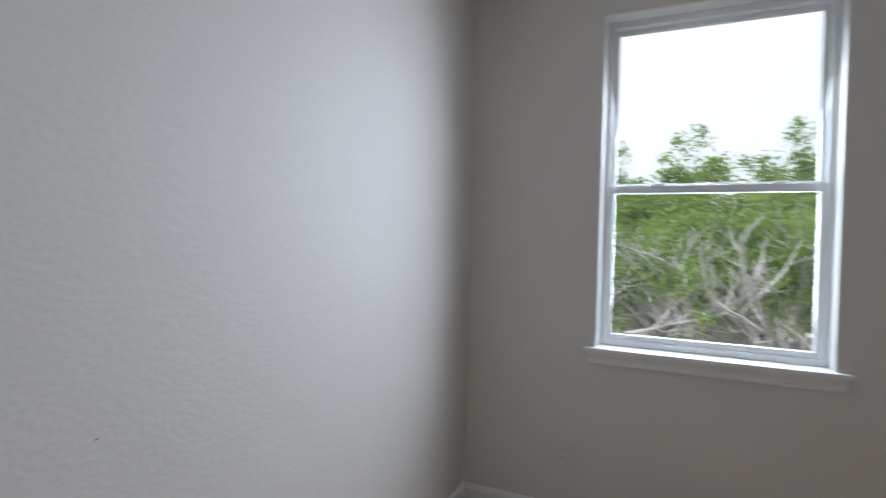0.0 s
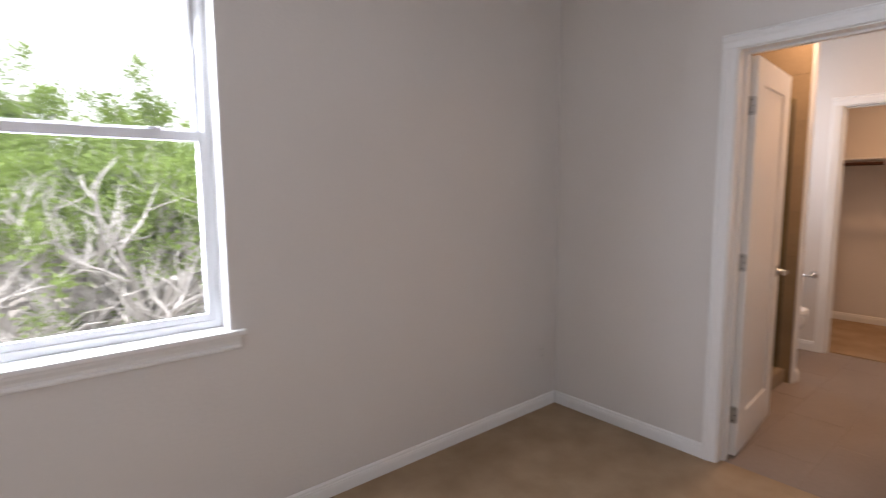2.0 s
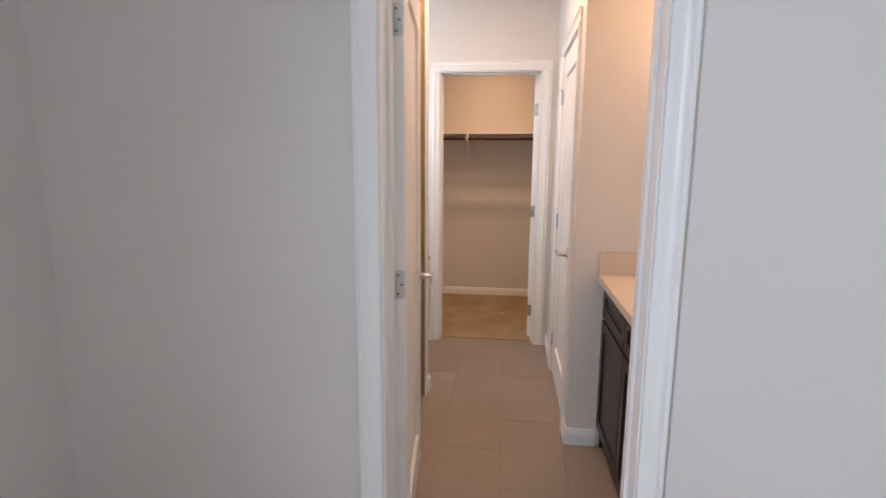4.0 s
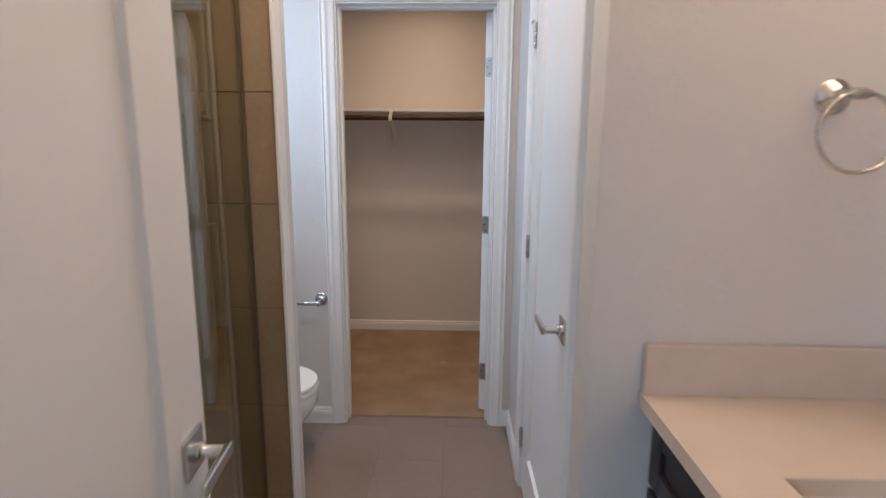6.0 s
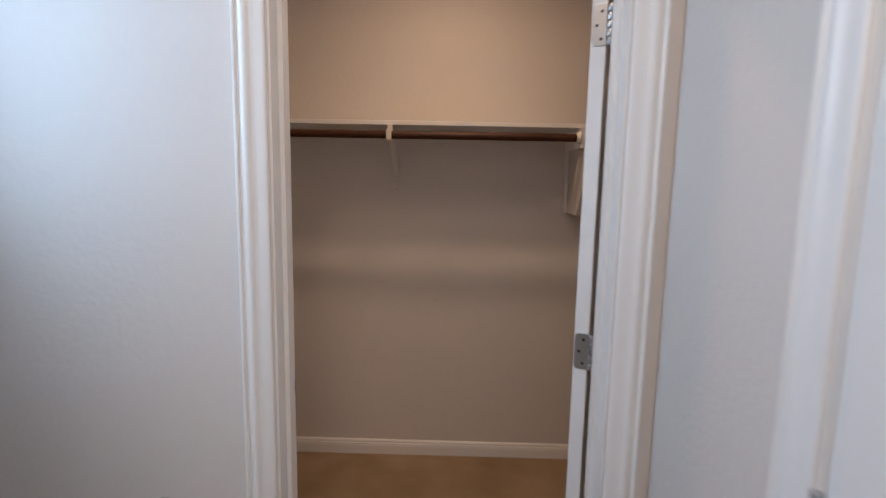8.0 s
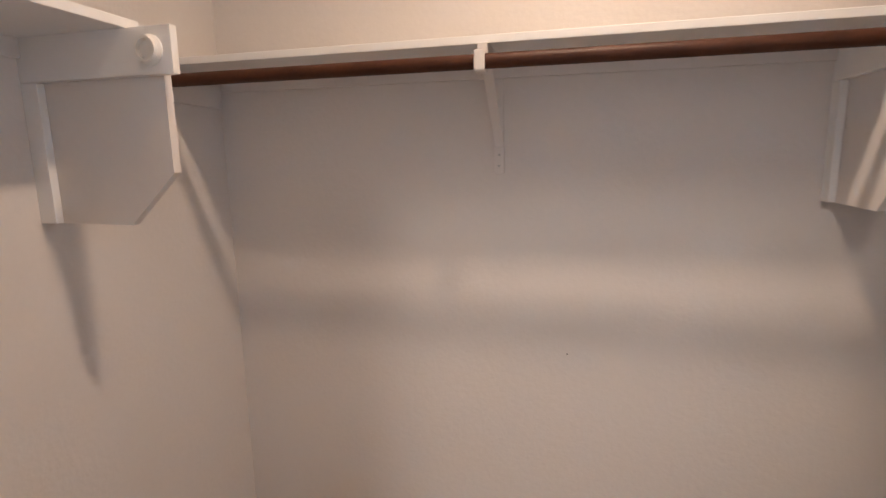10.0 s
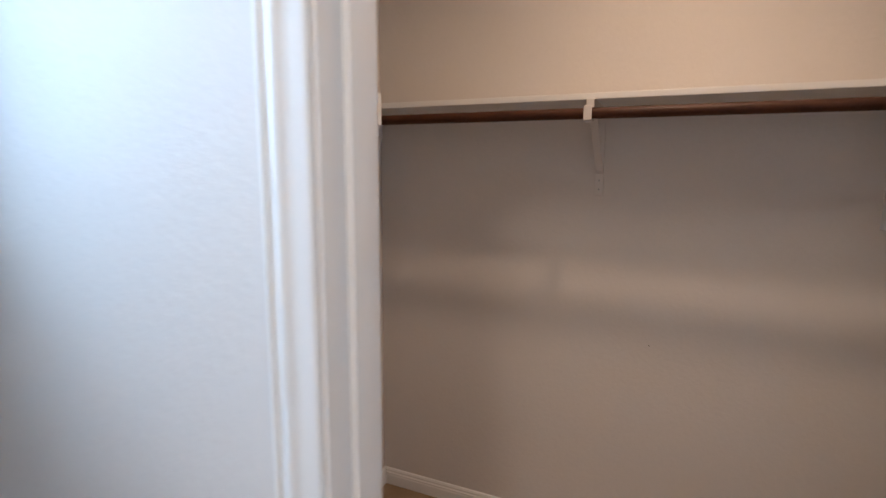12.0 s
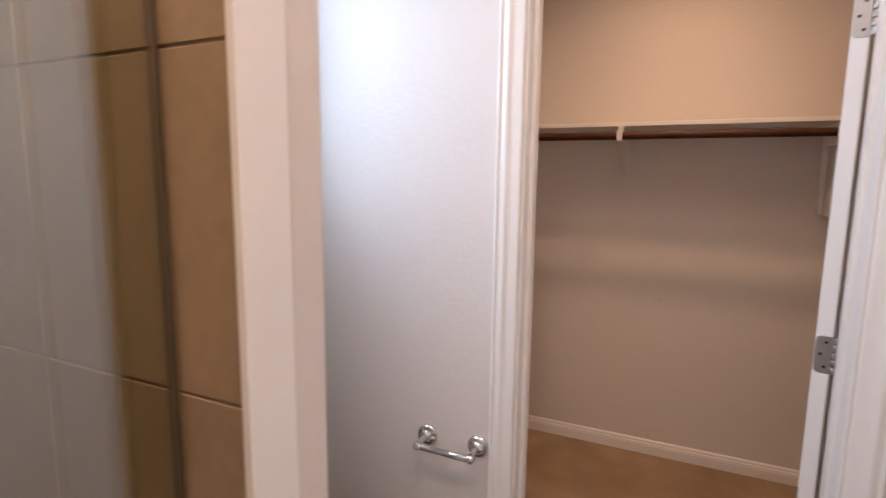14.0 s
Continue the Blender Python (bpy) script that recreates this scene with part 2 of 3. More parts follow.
structure("wall_bathroom_east", boxes((E, E + 0.1, YD1, YB, -0.12, H)), WALL, "warm greige painted wall behind the vanity", "wall")
structure("wall_vanity_end", boxes((XL, E, YL, YL + 0.115, -0.12, H)), WALL, "greige painted wall at the end of the vanity", "wall")
structure("wall_linen", boxes(
    (XL, XL + 0.115, YL + 0.115, LY0, -0.12, H), (XL, XL + 0.115, LY1, YC0, -0.12, H), (XL, XL + 0.115, LY0, LY1, DH, H)), WALL, "greige painted wall with the linen closet door", "wall")
structure("wall_closet_front", boxes(
    (W, CX0, YC0, YC1, -0.12, H), (CX1, E, YC0, YC1, -0.12, H), (CX0, CX1, YC0, YC1, DH, H)), WALL, "textured greige wall with the closet doorway", "wall")
structure("wall_closet_back", boxes((W - T, E + 0.1, YB, YB + 0.1, -0.12, H)), WALL, "greige painted closet wall behind the hanging rod", "wall")
PX, PY0, PY1 = -0.152, 1.545, 1.643           # partition between shower and water closet
structure("wall_partition", boxes((W, PX, PY0, PY1, -0.12, H), bevel=0.004), WALL, "greige painted partition between shower and toilet", "wall")


# ---- trim ----
CASING = [(0, 0), (0.066, 0), (0.066, 0.0165), (0.0645, 0.018), (0.0605, 0.018), (0.059, 0.0165), (0.0575, 0.0135), (0.055, 0.013), (0.051, 0.0145), (0.046, 0.0168), (0.041, 0.0172), (0.037, 0.0162), (0.033, 0.0135), (0.029, 0.0118), (0.020, 0.0108), (0.010, 0.0102), (0.004, 0.0095), (0.001, 0.0085), (0.0, 0.007)]
BASE = [(0, 0), (0.014, 0), (0.014, 0.055), (0.0125, 0.060), (0.0125, 0.066), (0.009, 0.070), (0.009, 0.078), (0.005, 0.084), (0.0, 0.086)]


def casing(parent, a, b, height, face, horizontal, sign):
    """Two legs and a head round an opening from a to b, on the wall face; sign: the way that the face looks."""
    w = 0.066
    for name, edge, flip in (("casing_leg", a, -1), ("casing_leg", b, 1)):
        bm = bmesh.new()
        pts = [(edge + flip * (x + 0.004), face + sign * d) for x, d in CASING]
        if not horizontal:
            pts = [(p[1], p[0]) for p in pts]
        extrude_profile(bm, pts, Matrix(), height + 0.004)
        part(name, bm, TRIM, parent, smooth=True)
    bm = bmesh.new()
    a0, b0 = a - w - 0.004, b + w + 0.004
    rows = [(height + 0.004 + x, face + sign * d) for x, d in CASING]
    left, right = [], []
    for z, f in rows:
        left.append(bm.verts.new((a0, f, z) if horizontal else (f, a0, z)))
        right.append(bm.verts.new((b0, f, z) if horizontal else (f, b0, z)))
    k = len(rows)
    for i in range(k):
        bm.faces.new((left[i], left[(i + 1) % k], right[(i + 1) % k], right[i]))
    bm.faces.new(left[::-1])
    bm.faces.new(right)
    part("casing_head", bm, TRIM, parent, smooth=True)


def baseboard(x0, y0, x1, y1, nx, ny):
    """A moulded board along the foot of a wall; nx, ny: the way that the wall's face looks."""
    bm = bmesh.new()
    n = Vector((nx, ny, 0))
    a = [bm.verts.new(Vector((x0, y0, z)) + n * d) for d, z in BASE]
    b = [bm.verts.new(Vector((x1, y1, z)) + n * d) for d, z in BASE]
    k = len(BASE)
    for i in range(k):
        bm.faces.new((a[i], a[(i + 1) % k], b[(i + 1) % k], b[i]))
    bm.faces.new(a[::-1])
    bm.faces.new(b)
    structure("baseboard", bm, TRIM, "white moulded baseboard", "baseboard")


CW = 0.071
baseboard(W, S_BED, W, YD0, 1, 0)
baseboard(W, YD0, DX0 - CW, YD0, 0, -1)
baseboard(DX1 + CW, YD0, E_BED, YD0, 0, -1)
baseboard(W, S_BED, E_BED, S_BED, 0, 1)
baseboard(E_BED, S_BED, E_BED, YD0, -1, 0)
baseboard(V, YC0, CX0 - CW, YC0, 0, -1)
baseboard(CX1 + CW, YC0, XL, YC0, 0, -1)
baseboard(XL, LY1 + CW, XL, YC0, -1, 0)
baseboard(XL, YL, XL, LY0 - CW, -1, 0)
baseboard(XL - 0.014, YL, XL + 0.14, YL, 0, -1)
baseboard(V, PY1, V, YC0, 1, 0)
baseboard(V, PY1, PX, PY1, 0, 1)
baseboard(PX, PY0 + 0.048, PX, PY1 + 0.014, 1, 0)
baseboard(V, YB, E, YB, 0, -1)
baseboard(V, YC1, V, YB, 1, 0)
baseboard(E, YC1, E, YB, -1, 0)
baseboard(V, YC1, CX0 - CW, YC1, 0, 1)
baseboard(CX1 + CW, YC1, E, YC1, 0, 1)


# ---- doors ----
def leaf_mesh(width, height, thick=0.035, stile=0.135):
    """A one-panel shaker door, hinged at the origin, lying along x, its faces at y 0 and -thick."""
    bm = bmesh.new()
    top, bottom, lip = 0.125, 0.20, 0.012
    box(bm, 0, stile, -thick, 0, 0, height, 0.0015, 1)
    box(bm, width - stile, width, -thick, 0, 0, height, 0.0015, 1)
    box(bm, stile, width - stile, -thick, 0, 0, bottom, 0.0015, 1)
    box(bm, stile, width - stile, -thick, 0, height - top, height, 0.0015, 1)
    box(bm, stile - 0.002, width - stile + 0.002, -thick + lip, -lip, bottom - 0.002, height - top + 0.002)
    b = 0.0025
    for s, d0, d1 in ((1, 0.0, -lip), (-1, -thick, -thick + lip)):
        x0, x1, z0, z1 = stile, width - stile, bottom, height - top
        o = [bm.verts.new((x, d0 - s * 0.0012, z)) for x, z in ((x0, z0), (x1, z0), (x1, z1), (x0, z1))]
        i = [bm.verts.new((x, d1, z)) for x, z in ((x0 + b, z0 + b), (x1 - b, z0 + b), (x1 - b, z1 - b), (x0 + b, z1 - b))]
        for k in range(4):
            bm.faces.new((o[k], o[(k + 1) % 4], i[(k + 1) % 4], i[k]))
    return bm


def lever(parent, x, z, thick, toward, sides=(1, -1)):
    """Square rose and flat lever on one or both faces of a leaf; toward: the way along x that the lever points."""
    for s in sides:
        y = 0 if s > 0 else -thick
        rose = part("rose", boxes((x - 0.033, x + 0.033, min(y, y + s * 0.007), max(y, y + s * 0.007), z - 0.033, z + 0.033), bevel=0.002), CHROME, parent, "square brushed nickel rose")
        bm = bmesh.new()
        lathe(bm, [(0.0155, 0.006), (0.0155, 0.016), (0.012, 0.018), (0.0105, 0.022), (0.0105, 0.058)], Matrix.Translation((x, y, z)) @ pose(0, 0, 0, -90 * s))
        part("neck", bm, CHROME, parent, smooth=True)
        a, b = sorted((x - toward * 0.012, x + toward * 0.105))
        c, d = sorted((y + s * 0.050, y + s * 0.060))
        part("lever", boxes((a, b, c, d, z - 0.0105, z + 0.0105), bevel=0.0025), CHROME, parent, "flat brushed nickel lever")


def round_plate(bm, x0, x1, y0, y1, z0, z1, r=0.012, round_side=-1):
    """A thin plate in the y-z plane, its two corners on one side rounded."""
    pts = [(y1, z0), (y1, z1)] if round_side < 0 else [(y0, z1), (y0, z0)]
    c = [(y0 + r, z1 - r, 90), (y0 + r, z0 + r, 180)] if round_side < 0 else [(y1 - r, z0 + r, 270), (y1 - r, z1 - r, 0)]
    for cy, cz, a0 in c:
        for k in range(5):
            a = radians(a0 + 22.5 * k)
            pts.append((cy + r * math.cos(a), cz + r * math.sin(a)))
    extrude_profile(bm, pts, Matrix(((0, 0, 1, x0), (1, 0, 0, 0), (0, 1, 0, 0), (0, 0, 0, 1))), x1 - x0)
    return bm


def hinge(parent, z):
    """A butt hinge at the hinge edge of a leaf: one round-cornered plate on the leaf's edge, a barrel with knuckles, screws."""
    h = part("hinge", round_plate(bmesh.new(), -0.0025, 0.0, -0.033, -0.001, z - 0.045, z + 0.045), STEEL, parent, "satin steel butt hinge")
    bm = bmesh.new()
    for i in range(5):
        z0 = z - 0.045 + i * 0.018
        lathe(bm, [(0.0064, z0 + 0.0008), (0.0070, z0 + 0.0016), (0.0070, z0 + 0.0164), (0.0064, z0 + 0.0172)], Matrix.Translation((-0.002, 0.007, 0)), 12)
    part("barrel", bm, STEEL, h, smooth=True)
    for k, dz in enumerate((-0.030, 0.0, 0.030)):
        bm = bmesh.new()
        lathe(bm, [(0.0038, 0), (0.0034, 0.0008), (0.001, 0.0002)], Matrix.Translation((-0.0024, -0.012 - 0.010 * (k % 2), z + dz)) @ pose(0, 0, 0, 0, -90), 10)
        part("screw", bm, DARK, h)


def door_frame(name, label, a, b, c0, c1, height, horizontal, casings, stop):
    """Jamb boards, stops and casings of an opening from a to b through a wall from c0 to c1."""
    d = thing(name, label, "door frame", kind="structure")
    j = 0.018
    def bx(u0, u1, v0, v1, z0, z1):
        return boxes((u0, u1, v0, v1, z0, z1) if horizontal else (v0, v1, u0, u1, z0, z1), bevel=0.001)
    part("jamb", bx(a - 0.001, a + 0.004, c0 - 0.001, c1 + 0.001, 0, height), TRIM, d)
    part("jamb", bx(b - 0.004, b + 0.001, c0 - 0.001, c1 + 0.001, 0, height), TRIM, d)
    part("head_jamb", bx(a, b, c0 - 0.001, c1 + 0.001, height - 0.004, height + 0.001), TRIM, d)
    s0, s1 = stop
    part("stop", bx(a + 0.004, a + 0.015, s0, s1, 0, height - 0.004), TRIM, d)
    part("stop", bx(b - 0.015, b - 0.004, s0, s1, 0, height - 0.004), TRIM, d)
    part("head_stop", bx(a + 0.015, b - 0.015, s0, s1, height - 0.015, height - 0.004), TRIM, d)
    for face, sign in casings:
        casing(d, a, b, height, face, horizontal, sign)
    return d


def strike(parent, m):
    part("strike_plate", boxes((-0.001, 0.0015, -0.014, 0.014, -0.03, 0.03), bevel=0.0005), STEEL, parent, "steel strike plate", m)
    part("latch_hole", boxes((-0.002, 0.0022, -0.008, 0.008, -0.017, 0.017)), DARK, parent, "dark latch hole", m)


# bathroom door, opened into the bathroom
f1 = door_frame("door_frame_1", "white cased opening between bedroom and bathroom", DX0, DX1, YD0, YD1, DH, True, ((YD0, -1), (YD1, 1)), (0.062, 0.100))
for z in (0.228, 1.028, 1.798):
    part("hinge_plate", round_plate(bmesh.new(), DX0 + 0.004, DX0 + 0.0055, YD1 - 0.034, YD1, z - 0.045, z + 0.045), STEEL, f1, "steel hinge plate")
strike(f1, pose(DX1 - 0.0045, 0.12, 0.92))
d1 = thing("door_1", "open white shaker bathroom door with square nickel lever", "door", kind="structure", m=pose(DX0 + 0.003, YD1 + 0.002, 0.008, 0, 0, 95.9))
l1 = part("leaf", leaf_mesh(0.705, 2.025), TRIM, d1)
lever(l1, 0.645, 0.905, 0.035, -1)
for z in (0.22, 1.02, 1.79):
    hinge(l1, z)

# linen closet door, shut
f2 = door_frame("door_frame_2", "white cased opening of the linen closet", LY0, LY1, XL, XL + 0.115, DH, False, ((XL, -1),), (XL + 0.042, XL + 0.08))
d2 = thing("door_2", "closed white shaker linen closet door with nickel lever", "door", kind="structure", m=pose(XL + 0.002, LY1 - 0.006, 0.008, 0, 0, -90) @ Matrix.Diagonal((1, -1, 1, 1)))
l2 = part("leaf", leaf_mesh(0.731, 2.025), TRIM, d2)
lever(l2, 0.668, 0.915, 0.035, -1)
for z in (0.22, 1.02, 1.79):
    hinge(l2, z)

part("hinge_pin_stop", boxes((-0.030, -0.004, 0.010, 0.016, 1.836, 1.842), (-0.036, -0.028, 0.007, 0.019, 1.833, 1.845), bevel=0.001), STEEL, l2, "small hinge pin door stop")

# closet door, opened into the closet
f3 = door_frame("door_frame_3", "white cased opening between bathroom and closet", CX0, CX1, YC0, YC1, DH, True, ((YC0, -1), (YC1, 1)), (YC0 + 0.045, YC0 + 0.083))
for z in (0.228, 1.018, 1.783):
    part("hinge_plate", round_plate(bmesh.new(), CX1 - 0.0055, CX1 - 0.004, YC1 - 0.034, YC1, z - 0.045, z + 0.045), STEEL, f3, "steel hinge plate")
strike(f3, pose(CX0 + 0.0045, YC0 + 0.104, 0.93))
d3 = thing("door_3", "open white shaker closet door seen on its hinged edge", "door", kind="structure", m=pose(CX1 - 0.012, YC1 + 0.012, 0.014, 0, 0, 67) @ Matrix.Diagonal((1, -1, 1, 1)))
l3 = part("leaf", leaf_mesh(0.712, 2.025), TRIM, d3)
lever(l3, 0.65, 0.915, 0.035, -1)
for z in (0.22, 1.01, 1.775):
    hinge(l3, z)


# ---- windows ----
def window(name, label, W, y0, y1, z0, z1, rail):
    """A vinyl sash window set back in the exterior wall, with stool and apron."""
    w = thing(name, label, "window", kind="structure")
    out, face = W - 0.115, W - 0.085
    part("reveal_left", boxes((out, W + 0.002, y0 - 0.001, y0 + 0.006, z0, z1)), TRIM, w)
    part("reveal_right", boxes((out, W + 0.002, y1 - 0.006, y1 + 0.001, z0, z1)), TRIM, w)
    part("reveal_head", boxes((out, W + 0.002, y0 + 0.006, y1 - 0.006, z1 - 0.006, z1 + 0.001)), TRIM, w)
    a0, a1, b0, b1 = y0 + 0.006, y1 - 0.006, z0 + 0.004, z1 - 0.006
    fr = 0.03
    part("window_frame", boxes((W - 0.155, face, a0, a0 + fr, b0, b1), (W - 0.155, face, a1 - fr, a1, b0, b1), (W - 0.155, face, a0 + fr, a1 - fr, b0, b0 + fr), (W - 0.155, face, a0 + fr, a1 - fr, b1 - fr, b1), bevel=0.003), VINYL, w)
    s = 0.020
    def sash(c0, c1, z_lo, z_hi, lo, hi):
        r = part("sash", boxes((c0, c1, a0 + fr, a0 + fr + s, z_lo, z_hi), (c0, c1, a1 - fr - s, a1 - fr, z_lo, z_hi), (c0, c1, a0 + fr + s, a1 - fr - s, z_lo, z_lo + lo), (c0, c1, a0 + fr + s, a1 - fr - s, z_hi - hi, z_hi), bevel=0.002), VINYL, w)
        g = part("pane", boxes(((c0 + c1) / 2 - 0.003, (c0 + c1) / 2 + 0.003, a0 + fr + s - 0.004, a1 - fr - s + 0.004, z_lo + lo - 0.004, z_hi - hi + 0.004)), GLASS, r, "clear window glass")
        g.visible_shadow = False
        return r
    if rail:
        sash(W - 0.150, W - 0.125, rail + 0.012, b1 - fr, 0.02, s)
        low = sash(W - 0.118, W - 0.093, b0 + fr, rail + 0.02, 0.026, 0.036)
        for y in (y0 + 0.27 * (y1 - y0), y0 + 0.78 * (y1 - y0)):
            part("sash_lock", boxes((W - 0.112, W - 0.082, y - 0.028, y + 0.028, rail + 0.02, rail + 0.030), bevel=0.004), VINYL, low, "small white sash lock")
    else:
        fixed = sash(W - 0.140, W - 0.110, b0 + fr, b1 - fr, 0.030, 0.030)
        g0, g1, h0, h1 = a0 + fr + s, a1 - fr - s, b0 + fr + 0.030, b1 - fr - 0.030
        for name, inset, c0, c1, mat, text in (("gasket", 0.004, W - 0.1135, W - 0.1105, DARK, "thin dark glazing gasket"), ("spacer", 0.021, W - 0.135, W - 0.129, SPACER, "pale teal edge of the double glazing")):
            part(name, boxes((c0, c1, g0, g0 + inset, h0, h1), (c0, c1, g1 - inset, g1, h0, h1), (c0, c1, g0 + inset, g1 - inset, h0, h0 + inset), (c0, c1, g0 + inset, g1 - inset, h1 - inset, h1)), mat, fixed, text)
    bm = bmesh.new()
    box(bm, out, W + 0.002, y0, y1, z0 - 0.018, z0 + 0.004, 0.001, 1)
    box(bm, W + 0.001, W + 0.032, y0 - 0.052, y1 + 0.052, z0 - 0.018, z0 + 0.004, 0.006, 3)
    part("window_sill", bm, TRIM, w, "white wooden window stool")
    bm = bmesh.new()
    prof = [(0, 0), (0.010, 0.0), (0.013, 0.006), (0.013, 0.012), (0.007, 0.018), (0.009, 0.03), (0.016, 0.044), (0.017, 0.056), (0, 0.056)]
    a = [bm.verts.new((W + d, y0 - 0.034, z0 - 0.074 + z)) for d, z in prof]
    b = [bm.verts.new((W + d, y1 + 0.034, z0 - 0.074 + z)) for d, z in prof]
    for i in range(len(prof)):
        bm.faces.new((a[i], a[(i + 1) % len(prof)], b[(i + 1) % len(prof)], b[i]))
    bm.faces.new(a[::-1])
    bm.faces.new(b)
    part("apron", bm, TRIM, w, "moulded apron under the stool")
    return w


window("window_1", "white single-hung bedroom window looking onto green trees", W, WY0, WY1, WZ0, WZ1, 1.61)
window("window_2", "small white fixed window above the toilet", V, QY0, QY1, QZ0, QZ1, None)


# ---- bathroom ----
def vanity():
    """Espresso cabinet with drawers and doors, recessed toe kick."""
    v = thing("vanity_cabinet", "dark espresso wooden vanity cabinet under a beige countertop", "vanity")
    x0, y0, y1, top = 0.775, YD1 + 0.004, YL - 0.002, 0.845
    for a, b in ((y0, y0 + 0.018), (y1 - 0.018, y1)):
        part("side_panel", boxes((x0 + 0.02, E - 0.002, a, b, 0.0, top), bevel=0.001), ESPRESSO, v)
    part("bottom_panel", boxes((x0 + 0.02, E - 0.002, y0 + 0.018, y1 - 0.018, 0.095, 0.113)), ESPRESSO, v)
    part("front_frame", boxes((x0 + 0.02, x0 + 0.038, y0 + 0.018, y1 - 0.018, 0.80, top), (x0 + 0.02, x0 + 0.038, y0 + 0.018, y1 - 0.018, 0.655, 0.682), (x0 + 0.02, x0 + 0.038, (y0 + y1) / 2 - 0.025, (y0 + y1) / 2 + 0.025, 0.113, 0.655)), ESPRESSO, v)
    part("toe_kick", boxes((x0 + 0.08, x0 + 0.095, y0 + 0.018, y1 - 0.018, 0.0, 0.095)), ESPRESSO, v)
    span = (y1 - y0 - 0.012) / 2
    for i in range(2):
        a = y0 + 0.006 + i * span + 0.004
        b = a + span - 0.008
        for name, z0, z1 in (("drawer_front", 0.675, 0.83), ("cabinet_door", 0.115, 0.66)):
            bm = bmesh.new()
            r = 0.05
            box(bm, x0, x0 + 0.019, a, a + r, z0, z1, 0.0015, 1)
            box(bm, x0, x0 + 0.019, b - r, b, z0, z1, 0.0015, 1)
            box(bm, x0, x0 + 0.019, a + r, b - r, z0, z0 + r, 0.0015, 1)
            box(bm, x0, x0 + 0.019, a + r, b - r, z1 - r, z1, 0.0015, 1)
            box(bm, x0 + 0.008, x0 + 0.019, a + r, b - r, z0 + r, z1 - r)
            part(name, bm, ESPRESSO, v)


def countertop():
    """Beige slab with a rectangular cut-out, low side and back splash."""
    c = thing("countertop", "beige quartz countertop with low backsplash", "countertop")
    x0, x1, y0, y1, z0, z1 = 0.745, E - 0.002, YD1 + 0.003, YL - 0.002, 0.848, 0.880
    sx0, sx1, sy0, sy1 = 0.865, 1.165, 0.36, 0.80
    part("slab", boxes((x0, sx0, y0, y1, z0, z1), (sx1, x1, y0, y1, z0, z1), (sx0, sx1, y0, sy0, z0, z1), (sx0, sx1, sy1, y1, z0, z1)), STONE, c)
    part("side_splash", boxes((x0 + 0.002, x1 - 0.021, y1 - 0.02, y1, z1, z1 + 0.108), bevel=0.002), STONE, c)
    part("back_splash", boxes((x1 - 0.02, x1, y0, y1, z1, z1 + 0.108), bevel=0.002), STONE, c)
    s = thing("sink", "white rectangular undermount sink", "sink")
    bm = bmesh.new()
    rings = []
    for inset, z, r in ((-0.012, z0, 0.035), (0.0, z0, 0.035), (0.012, z0 - 0.06, 0.04), (0.03, z0 - 0.12, 0.05), (0.08, z0 - 0.14, 0.05)):
        ring = []
        a0, a1, b0, b1 = sx0 + inset, sx1 - inset, sy0 + inset, sy1 - inset
        for cx, cy, q in ((a1 - r, b1 - r, 0), (a0 + r, b1 - r, 1), (a0 + r, b0 + r, 2), (a1 - r, b0 + r, 3)):
            for k in range(6):
                t = (q + k / 5) * math.pi / 2
                ring.append(bm.verts.new((cx + r * math.cos(t), cy + r * math.sin(t), z)))
        rings.append(ring)
    for a, b in zip(rings, rings[1:]):
        for k in range(len(a)):
            bm.faces.new((a[k], a[(k + 1) % len(a)], b[(k + 1) % len(a)], b[k]))
    bm.faces.new(rings[-1])
    part("basin", bm, PORCELAIN, s, smooth=True)
    bm = bmesh.new()
    lathe(bm, [(0.022, 0), (0.022, 0.003), (0.017, 0.004), (0.005, 0.0025)], Matrix.Translation(((sx0 + sx1) / 2, (sy0 + sy1) / 2, z0 - 0.14)))
    part("drain", bm, CHROME, s, smooth=True)


vanity()
countertop()
mir = thing("mirror", "large frameless wall mirror above the vanity", "mirror")
part("glass", boxes((E - 0.007, E - 0.001, 0.20, YL - 0.035, 0.995, 1.95), bevel=0.001), MIRROR, mir)


def towel_ring():
    t = thing("towel_ring", "brushed nickel towel ring with a stepped round base", "towel ring")
    x, y, z = 1.066, YL, 1.486
    bm = bmesh.new()
    lathe(bm, [(0.033, 0), (0.033, 0.006), (0.029, 0.008), (0.029, 0.011), (0.023, 0.014), (0.022, 0.018), (0.013, 0.022), (0.010, 0.030), (0.010, 0.050)], Matrix.Translation((x, y, z)) @ pose(0, 0, 0, 90))
    part("base", bm, CHROME, t, smooth=True)
    bm = bmesh.new()
    lathe(bm, [(0.004, -0.018), (0.011, -0.016), (0.0115, 0.008), (0.009, 0.016), (0.005, 0.024), (0.001, 0.026)], Matrix.Translation((x + 0.012, y - 0.052, z)) @ pose(0, 0, 0, 0, 90))
    part("post", bm, CHROME, t, smooth=True)
    bm = bmesh.new()
    r = 0.072
    tube(bm, [(x + 0.016 + r * math.sin(a), y - 0.052 - 0.012 * (1 - math.cos(a)) / 2, z - r * 0.96 + r * math.cos(a)) for a in (2 * math.pi * i / 48 for i in range(48))], 0.0042, 10, closed=True)
    part("ring", bm, CHROME, t, "thin round nickel ring", smooth=True)


towel_ring()


